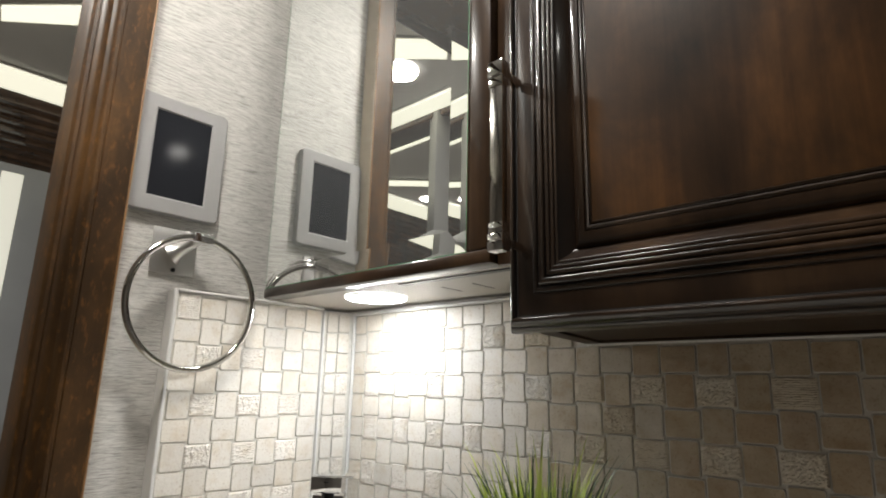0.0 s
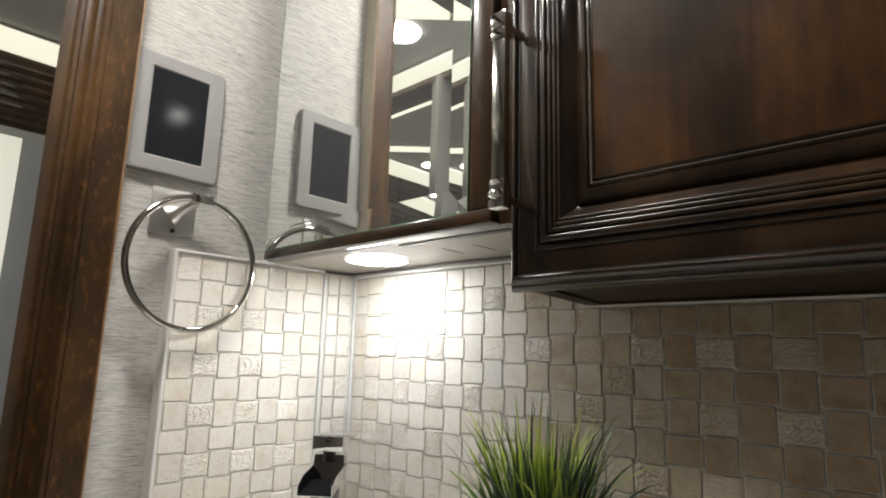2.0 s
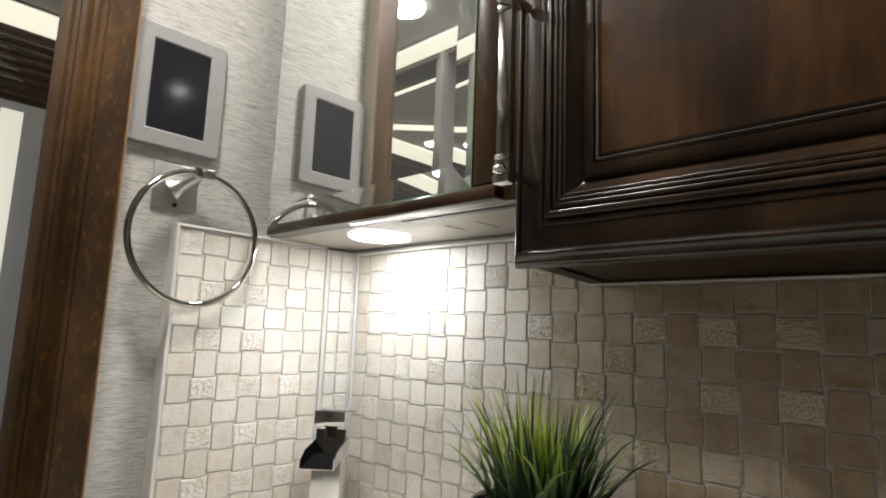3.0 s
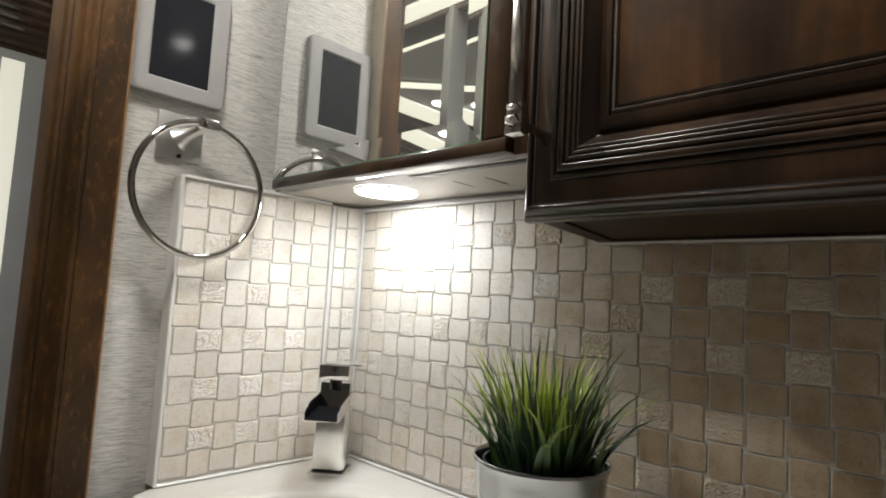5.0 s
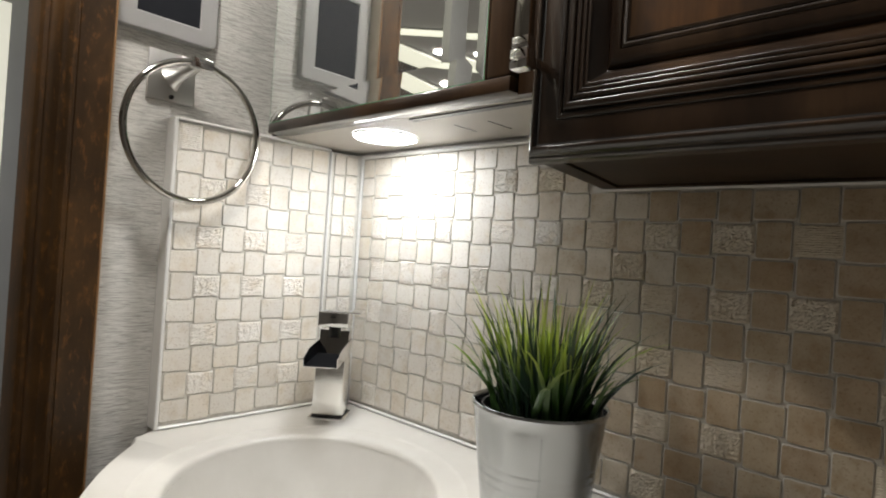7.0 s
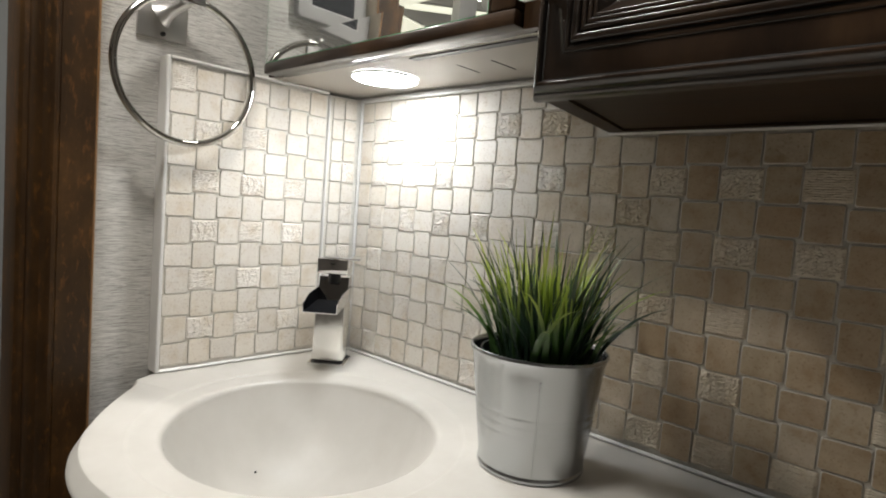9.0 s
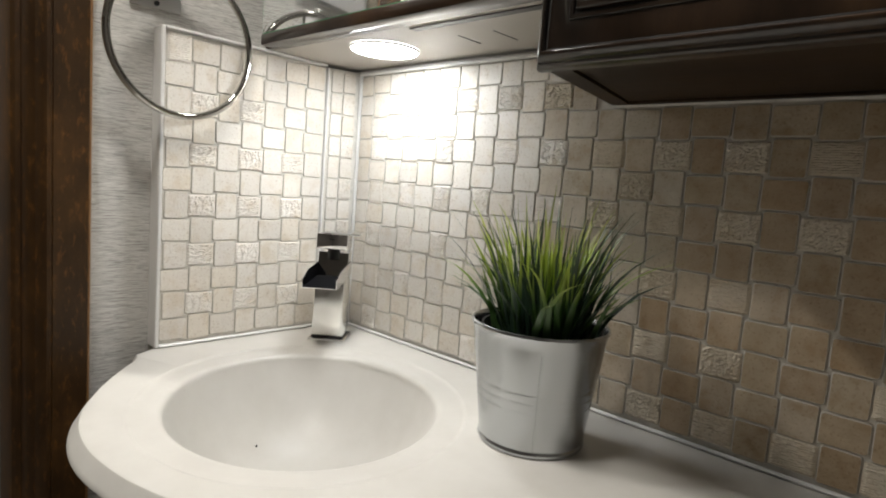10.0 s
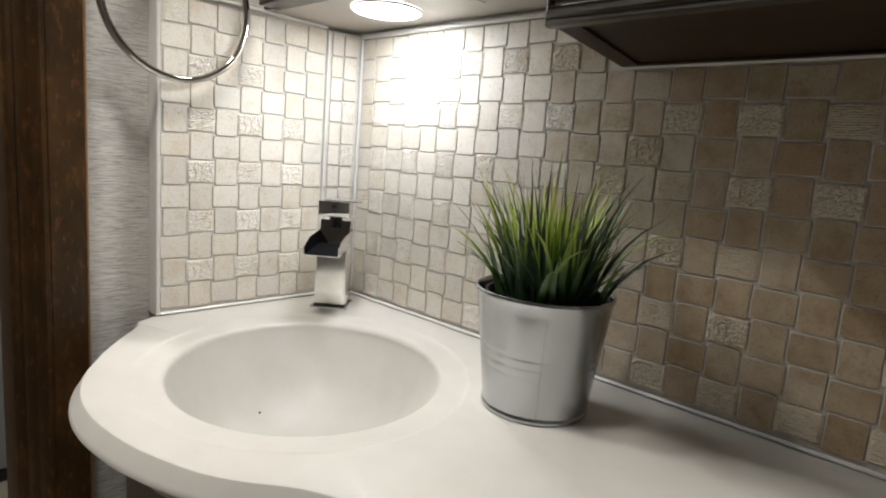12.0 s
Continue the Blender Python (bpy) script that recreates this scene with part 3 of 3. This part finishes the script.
def crumb():
    bm = lathe([(0.0004, -0.0008), (0.0013, -0.0004), (0.0016, 0.0004), (0.0009, 0.0014), (0.0003, 0.0017)], (0, 0, 0), 8, (True, True))
    bmesh.ops.scale(bm, verts=bm.verts, vec=(0.8, 0.9, 2.0))
    bm.transform(Matrix.Translation(CRUMB) @ pose(0, 0, 0, 20, 35, 10))
    return solid("crumb", bm, BLACK, "small dark crumb lying in the cream basin", "crumb", kind="thing")


crumb()


# ---- wall cabinets ----
def mirror_cabinet():
    t = thing("mirror_cabinet", (0.22, -0.08, 1.296), "dark brown wooden wall cabinet with a mirrored door", "mirror cabinet")
    part("carcass", box(-0.0215, 0.447, -0.146, 0.003, 1.3085, 1.96), DOOR_WOOD_V, t)
    bottom = part("bottom_panel", box(-0.0215, 0.447, -0.146, 0.003, 1.3048, 1.308, 0.001, 1), UNDERSIDE, t, "pale underside panel with a dark slot")
    part("face_frame", box(0.030, 0.447, -0.1585, -0.1465, 1.3040, 1.93), DOOR_WOOD_V, t)
    part("slot", box(0.268, 0.446, -0.137, -0.127, 1.3036, 1.3047), BLACK, bottom)
    # black strip added for the shade in the gap behind the door
    part("door_gap_shade", box(0.058, 0.400, -0.1613, -0.1587, 1.3034, 1.3060), BLACK, bottom)
    part("seam", box(0.297, 0.2982, -0.090, -0.050, 1.3042, 1.3047), BLACK, bottom)
    part("seam", box(0.346, 0.3472, -0.088, -0.044, 1.3042, 1.3047), BLACK, bottom)
    door = part("door", box(0.026, 0.4465, -0.1805, -0.1615, 1.3020, 1.3165, 0.002), DOOR_WOOD_H, t)
    part("stile", box(0.4175, 0.4465, -0.1805, -0.159, 1.3167, 1.93, 0.003), DOOR_WOOD_V, door)
    part("bead", box(0.4148, 0.4173, -0.1797, -0.164, 1.3167, 1.908, 0.001), DOOR_WOOD_V, door)
    part("top_rail", box(0.026, 0.4172, -0.1805, -0.159, 1.909, 1.93, 0.003), DOOR_WOOD_H, door)
    x0, x1, z0, z1 = 0.0275, 0.4146, 1.3168, 1.9085
    rings = frame_rings(x0, x1, z0, z1, [(0.0, -0.1789), (0.0268, -0.1777), (0.027, -0.1777)])
    part("mirror", loft(rings, True, (False, True)), MIRROR, door, "bevelled mirror glass", smooth=0)
    part("glass_edge", loft(frame_rings(x0, x1, z0, z1, [(-0.0001, -0.171), (-0.0001, -0.1789), (0.0005, -0.17895)])), EDGE_GREEN, door, smooth=0)
    return t


mirror_cabinet()


def puck_light():
    t = thing("puck_light", PUCK, "round lit puck light under the mirror cabinet", "puck light")
    part("housing", lathe([(0.0450, 0.0016), (0.0450, -0.0005), (0.0430, -0.0012)], PUCK, 48), TRIM_WHITE, t)
    part("lens", lathe([(0.0432, 0.0005), (0.0428, -0.0010), (0.0405, -0.0022), (0.030, -0.0036), (0.001, -0.0042)], PUCK, 48, (False, True)), PUCK_LENS, t)
    return t


puck_light()


def wall_cabinet():
    x0, x1, z0, z1 = 0.4945, 1.02, 1.228, 1.93
    t = thing("wall_cabinet", (0.70, -0.1, 1.235), "dark espresso wooden wall cabinet with a raised panel door", "wall cabinet")
    # unseen carcass length past the door is added to block light
    plan = [(0.449, 0.002), (0.488, -0.200), (1.29, -0.200), (1.29, 0.002)]
    part("carcass", loft([[(x, y, z) for x, y in plan] for z in (1.2385, 1.96)], True, (True, True)), DOOR_WOOD_V, t, smooth=0)
    inner = [(0.471, -0.012), (0.503, -0.175), (1.27, -0.175), (1.27, -0.012)]
    part("bottom_lip", loft([[(x, y, z) for x, y in ring] for ring, z in ((plan, 1.2383), (plan, 1.2345), (inner, 1.2345), (inner, 1.2365), (inner, 1.2372))]), UNDER_WOOD, t, smooth=0)
    part("bottom_panel", loft([[(x, y, z) for x, y in inner] for z in (1.2372, 1.2384)], True, (True, True)), UNDER_WOOD, t, "dull brown underside panel", smooth=0)
    part("filler", box(0.448, 0.487, -0.170, -0.160, 1.30, 1.96, 0.001), DOOR_WOOD_V, t)
    def bead(i0, i1, base, peak):
        """A rounded ridge of the moulding between two insets."""
        return [(i0 + (i1 - i0) * (0.5 - 0.5 * math.cos(math.pi * k / 6)), base - (base - peak) * math.sin(math.pi * k / 6)) for k in range(7)]

    profile = [(0.004, -0.2005), (0.0, -0.2035), (0.0, -0.2085), (0.0010, -0.2120), (0.0030, -0.2148), (0.0042, -0.2152), (0.0046, -0.2174), (0.0064, -0.2200), (0.0080, -0.2216), (0.0092, -0.2224), (0.0103, -0.2224),
               (0.0113, -0.2212), (0.0120, -0.2188), (0.0135, -0.2182), (0.0160, -0.2192), (0.0240, -0.2202), (0.0300, -0.2203)]
    for ridge in (bead(0.0308, 0.0348, -0.2203, -0.2217), bead(0.0362, 0.0430, -0.2200, -0.2242), bead(0.0438, 0.0478, -0.2216, -0.2232), bead(0.0482, 0.0518, -0.2210, -0.2223), bead(0.0521, 0.0552, -0.2203, -0.2213)):
        profile += ridge
    profile += [(0.0562, -0.2190), (0.0580, -0.2170), (0.0615, -0.2130), (0.0650, -0.2105)]
    bm = loft(frame_rings(x0, x1, z0, z1, profile))
    bm.faces.ensure_lookup_table()
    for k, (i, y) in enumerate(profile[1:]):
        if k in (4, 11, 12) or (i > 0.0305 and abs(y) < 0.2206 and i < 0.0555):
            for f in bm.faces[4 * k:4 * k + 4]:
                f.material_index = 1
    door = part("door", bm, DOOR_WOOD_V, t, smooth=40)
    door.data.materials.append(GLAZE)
    field = [(0.0652, -0.2104), (0.0668, -0.2124), (0.0700, -0.2148), (0.0740, -0.2160), (0.0765, -0.2162), (0.0773, -0.2150), (0.0783, -0.2164), (0.0796, -0.2170), (0.0808, -0.2164), (0.0814, -0.2152), (0.0822, -0.2168), (0.0834, -0.2174), (0.0838, -0.2168)]
    part("panel_moulding", loft(frame_rings(x0, x1, z0, z1, field)), DOOR_WOOD_V, door, smooth=40)
    part("panel", loft(frame_rings(x0, x1, z0, z1, [(0.0839, -0.2160), (0.0839, -0.2168), (0.0845, -0.2170)]), True, (False, True)), PANEL_WOOD, door, "reddish brown raised panel", smooth=40)
    # bar handle on the stile
    hx, hy = 0.5125, -0.2515
    bar = box(hx - 0.0068, hx + 0.0068, hy - 0.004, hy + 0.004, 1.312, 1.438, 0.0015)
    handle = part("handle", bar, NICKEL, door, "polished nickel bar handle")
    for z, s in ((1.292, 1), (1.458, -1)):
        knob = box(hx - 0.0080, hx + 0.0080, hy - 0.0058, hy + 0.0058, min(z - s * 0.002, z + s * 0.013), max(z - s * 0.002, z + s * 0.013), 0.0012)
        box(hx - 0.0074, hx + 0.0074, hy - 0.005, hy + 0.005, min(z + s * 0.0132, z + s * 0.022), max(z + s * 0.0132, z + s * 0.022), 0.0010, bm=knob)
        box(hx - 0.0035, hx + 0.0035, hy + 0.004, -0.2215, z + s * 0.0065 - 0.0035, z + s * 0.0065 + 0.0035, 0.001, bm=knob)
        part("end_post", knob, CHROME, door)
    return t


wall_cabinet()


# ---- on the partition wall ----
def touch_panel():
    y0, y1, z0, z1 = -0.3705, -0.2445, 1.4052, 1.5733
    t = thing("touch_panel", (-0.022, -0.31, 1.408), "grey control panel with a dark touch screen on the wall", "control panel")

    def rounded(inset, r, x):
        pts = []
        for cy, cz, a0 in ((y0 + inset + r, z0 + inset + r, 180), (y1 - inset - r, z0 + inset + r, 270), (y1 - inset - r, z1 - inset - r, 0), (y0 + inset + r, z1 - inset - r, 90)):
            pts += [(x, cy + r * math.cos(radians(a0 + 15 * k)), cz + r * math.sin(radians(a0 + 15 * k))) for k in range(7)]
        return pts

    sy0, sy1, sz0, sz1 = -0.3460, -0.2690, 1.4285, 1.5515

    def opening(x, grow):
        pts = []
        for cy, cz, a0 in ((sy0 - grow, sz0 - grow, 180), (sy1 + grow, sz0 - grow, 270), (sy1 + grow, sz1 + grow, 0), (sy0 - grow, sz1 + grow, 90)):
            pts += [(x, cy + 0.0005 * math.cos(radians(a0 + 15 * k)), cz + 0.0005 * math.sin(radians(a0 + 15 * k))) for k in range(7)]
        return pts

    shell = loft([rounded(0.0, 0.008, -0.0219), rounded(0.0, 0.008, -0.0135), rounded(0.0006, 0.0076, -0.0108), rounded(0.0018, 0.0068, -0.0100), opening(-0.0100, 0.002), opening(-0.0114, 0.0)], True)
    part("bezel", shell, GREY_PLASTIC, t, smooth=18)
    part("screen", box(-0.0140, -0.0122, sy0 - 0.001, sy1 + 0.001, sz0 - 0.001, sz1 + 0.001), GLASS_BLACK, t, "dark glass screen", smooth=0)
    return t


touch_panel()


def towel_ring():
    c, r = Vector((0.015, -0.2757, 1.2855)), 0.0887
    t = thing("towel_ring", (-0.022, -0.297, 1.36), "polished chrome towel ring on a square wall plate", "towel ring")
    tilt = pose(0, 0, 0, 0, 0, 4)
    pts = [c + tilt @ Vector((0, r * math.sin(2 * math.pi * k / 72), r * math.cos(2 * math.pi * k / 72))) for k in range(72)]
    part("ring", sweep(pts, 0.0045, 14, True), RING_CHROME, t, smooth=60)
    part("plate", box(-0.0219, -0.017, -0.327, -0.267, 1.325, 1.388, 0.0012), SATIN, t)
    a, b = Vector((-0.0171, -0.300, 1.353)), Vector((0.010, -0.275, 1.3735))
    turn = (b - a).to_track_quat("Z", "Y").to_matrix().to_4x4()
    arm = lathe([(0.0165, 0.0), (0.0150, 0.002), (0.0100, 0.010), (0.0075, 0.022), (0.0065, (b - a).length)], (0, 0, 0), 28, (True, True))
    arm.transform(Matrix.Translation(a) @ turn)
    part("arm", arm, SATIN, t, smooth=40)
    part("clamp", box(0.0085, 0.0220, -0.289, -0.260, 1.367, 1.381, 0.002), CHROME, t)
    screw = lathe([(0.003, 0.0), (0.003, 0.003), (0.0005, 0.003)], (0, 0, 0), 12, (False, True))
    screw.transform(Matrix.Translation((-0.017, -0.297, 1.3305)) @ pose(0, 0, 0, 0, 90, 0))
    part("screw", screw, BLACK, t)
    return t


towel_ring()

# ---- stone mosaic ----
TOP, LOW_TOP = 1.300, 1.2345
A, B = Vector((0.0, -0.0515)), Vector((0.0145, 0.0))
PX, X0, PY, Y0, PZ, Z0 = 0.0348, 0.0135, 0.0336, -0.2905, 0.0326, 0.9065


def backing():
    """The grout bed: left panel, slanted corner panel, as one thin sheet with thickness."""
    line = [(-0.0218, -0.2925), (-0.0020, -0.2925), (-0.0020, -0.0515), (0.0118, 0.004), (-0.0218, 0.0045)]
    bm = loft([[(x, y, z) for x, y in line] for z in (0.9005, TOP)], True, (True, True))
    return solid("wall_backing", bm, GROUT, "grout bed of the stone mosaic backsplash", "backsplash", smooth=0)


splash = backing()
splash_back = solid("wall_backing_long", box(0.012, 1.3, 0.0018, 0.0048, 0.9005, 1.2995), GROUT, "grout bed of the long stone mosaic backsplash", "backsplash", smooth=0)


def trim_bar(name, x0, x1, y0, y1, z0, z1, mat=TRIM_WHITE, bevel=0.0012):
    return solid(name, box(x0, x1, y0, y1, z0, z1, bevel, 1), mat, "slim pale trim edging the stone mosaic", "tile trim")


trim_bar("trim_left", -0.0218, 0.0035, -0.2975, -0.2925, 0.9008, 1.3035)
trim_bar("trim_top", -0.0218, 0.0030, -0.2924, -0.0545, 1.3005, 1.3045)
trim_bar("trim_base", -0.0036, 0.0042, -0.2923, -0.056, 0.9008, 0.9040)
trim_bar("trim_base_long", 0.019, 1.3, -0.0062, -0.0004, 0.9008, 0.9040)
trim_bar("trim_top_long", 0.019, 0.445, -0.0060, 0.0, 1.2945, 1.2998)
trim_bar("trim_low_long", 0.449, 1.3, -0.0048, 0.0, 1.2325, 1.2375)
trim_bar("trim_corner", -0.0030, 0.0030, -0.0545, -0.0512, 0.9008, 1.2998)
trim_bar("trim_corner_long", 0.0135, 0.0172, -0.0035, 0.003, 0.9008, 1.2998)

TILES = {}


def tile_mesh(w, h, kind, variant):
    """A pillowed tile in the xz plane, its face at y = 0 and its back at y = 0.005."""
    key = (round(w, 4), round(h, 4), kind, variant)
    if key in TILES:
        return TILES[key]
    rng = random.Random(f"{key}")
    bm = bmesh.new()
    jig = lambda: rng.uniform(-0.0003, 0.0003)
    corner = [(-w / 2 + jig(), -h / 2 + jig()), (w / 2 + jig(), -h / 2 + jig()), (w / 2 + jig(), h / 2 + jig()), (-w / 2 + jig(), h / 2 + jig())]

    def ring(inset, y):
        out = []
        for k, (x, z) in enumerate(corner):
            sx, sz = math.copysign(1, x), math.copysign(1, z)
            r = 0.0016
            a, b = (x - sx * inset, z - sz * (inset + r)), (x - sx * (inset + r), z - sz * inset)
            out += [a, b] if k in (0, 2) else [b, a]
        return [(x, y, z) for x, z in out]

    if kind in ("plain", "sand", "tan"):
        loft([ring(0, 0.005), ring(0, 0.0015), ring(0.0004, 0.0004), ring(0.0010, 0.0)], True, (False, True), bm)
        # bevel faces carry the painted edge highlight
        for f in bm.faces:
            if len(f.verts) == 4 and -0.0001 < min(v.co.y for v in f.verts) < 0.0007:
                f.material_index = 1
    else:
        nx, nz = (21, 19) if kind.startswith("chiselled") else (12, 27)
        grid = []
        for b in range(nz + 1):
            row = []
            for a in range(nx + 1):
                edge = a in (0, nx) or b in (0, nz)
                dy = 0.0013 if edge else rng.uniform(-0.0015, 0.0006) if kind.startswith("chiselled") else (0.0005 if b % 2 else -0.0005) + rng.uniform(-0.0003, 0.0003)
                row.append(bm.verts.new((-w / 2 + w * a / nx + (0 if edge else 1.5 * jig()), dy, -h / 2 + h * b / nz + (0 if edge else 2.0 * jig()))))
            grid.append(row)
        for b in range(nz):
            for a in range(nx):
                bm.faces.new((grid[b][a], grid[b][a + 1], grid[b + 1][a + 1], grid[b + 1][a]))
        loft([ring(0, 0.005), [(x, 0.0013, z) for x, _, z in ring(0, 0)]], True, (False, False), bm)
    TILES[key] = finish(bm, "tile", STONE[kind], 0)
    TILES[key].materials.append(STONE_EDGE)
    return TILES[key]


def place(parent, m, w, h, kind, variant):
    ob = new("tile", tile_mesh(w, h, kind, variant))
    ob.parent = parent
    ob.matrix_basis = m
    return ob


GAP, D = 0.0009, 0.0034
CHISEL = {(8, 10), (10, 10), (1, 8), (5, 8), (10, 8), (14, 8), (16, 8), (13, 7), (3, 6), (5, 6), (7, 6), (12, 6), (16, 6), (18, 6), (1, 4), (5, 4), (14, 4), (3, 2), (7, 2), (16, 2), (1, 0), (14, 0), (20, 4), (22, 8)}
COMB = {(6, 10), (3, 8), (8, 8), (12, 8), (18, 8), (1, 6), (10, 6), (14, 6), (3, 4), (16, 4), (1, 2), (5, 2), (14, 2), (7, 0), (16, 0), (18, 0), (20, 0), (20, 2), (22, 6)}
CHISEL_LEFT = {(1, 9), (3, 7), (1, 5), (5, 5), (3, 3), (1, 1), (5, 1)}
COMB_LEFT = {(0, 11), (1, 7), (5, 7), (3, 5), (1, 3), (5, 3), (3, 1), (3, 9)}


def cell(i, j, pu, pv):
    d = D if (i + j) % 2 == 0 else -D
    return pu + d - GAP, pv - d - GAP


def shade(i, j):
    """Picks darker, browner stone colours further along the long wall, unevenly."""
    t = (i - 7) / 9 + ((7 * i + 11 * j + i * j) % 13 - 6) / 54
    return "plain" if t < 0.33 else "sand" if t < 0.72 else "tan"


def lay(i, j, u0, pu, limits, chisel, comb, put):
    """Lays tile i, j of a panel: u along the wall, z up, cut off at the limits."""
    w, h = cell(i, j, pu, PZ)
    u, z = u0 + (i + 0.5) * pu, Z0 + (j + 0.5) * PZ
    a, b = max(u - w / 2, limits[0]), min(u + w / 2, limits[1])
    lo, hi = max(z - h / 2, limits[2]), min(z + h / 2, limits[3])
    if b - a < 0.006 or hi - lo < 0.006:
        return
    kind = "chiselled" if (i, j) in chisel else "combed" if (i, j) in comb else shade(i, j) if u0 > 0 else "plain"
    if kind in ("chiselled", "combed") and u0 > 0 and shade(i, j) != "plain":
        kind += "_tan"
    put((a + b) / 2, (lo + hi) / 2, b - a, hi - lo, kind, (3 * i + 5 * j) % 4)


turn_left = Matrix.Rotation(radians(90), 4, "Z")
for j in range(12):
    for i in range(7):
        lay(i, j, Y0, PY, (-0.2918, -0.0562, 0.9062, 1.2996), CHISEL_LEFT, COMB_LEFT,
            lambda u, z, w, h, k, v: place(splash, Matrix.Translation((0.0, u, z)) @ turn_left, w, h, k, v))
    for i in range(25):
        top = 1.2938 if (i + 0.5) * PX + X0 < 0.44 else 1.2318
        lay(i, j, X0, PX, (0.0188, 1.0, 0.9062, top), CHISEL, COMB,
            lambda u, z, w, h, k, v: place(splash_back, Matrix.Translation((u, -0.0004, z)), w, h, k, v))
# the slanted corner panel: two columns of cut tiles
along = (B - A).normalized()
face = Matrix.Rotation(math.atan2(along.y, along.x), 4, "Z")
for j in range(12):
    for u, w0, par in ((0.0150, 0.0185, 0), (0.0355, 0.0205, 1)):
        d = D if (j + par) % 2 == 0 else -D
        p = A + along * u
        kind = "chiselled" if par and j % 2 == 0 and j < 9 else "plain"
        place(splash, Matrix.Translation((p.x, p.y, Z0 + (j + 0.5) * PZ)) @ face, w0, min(PZ - d * 0.5 - GAP, PZ), kind, (j + par) % 4)
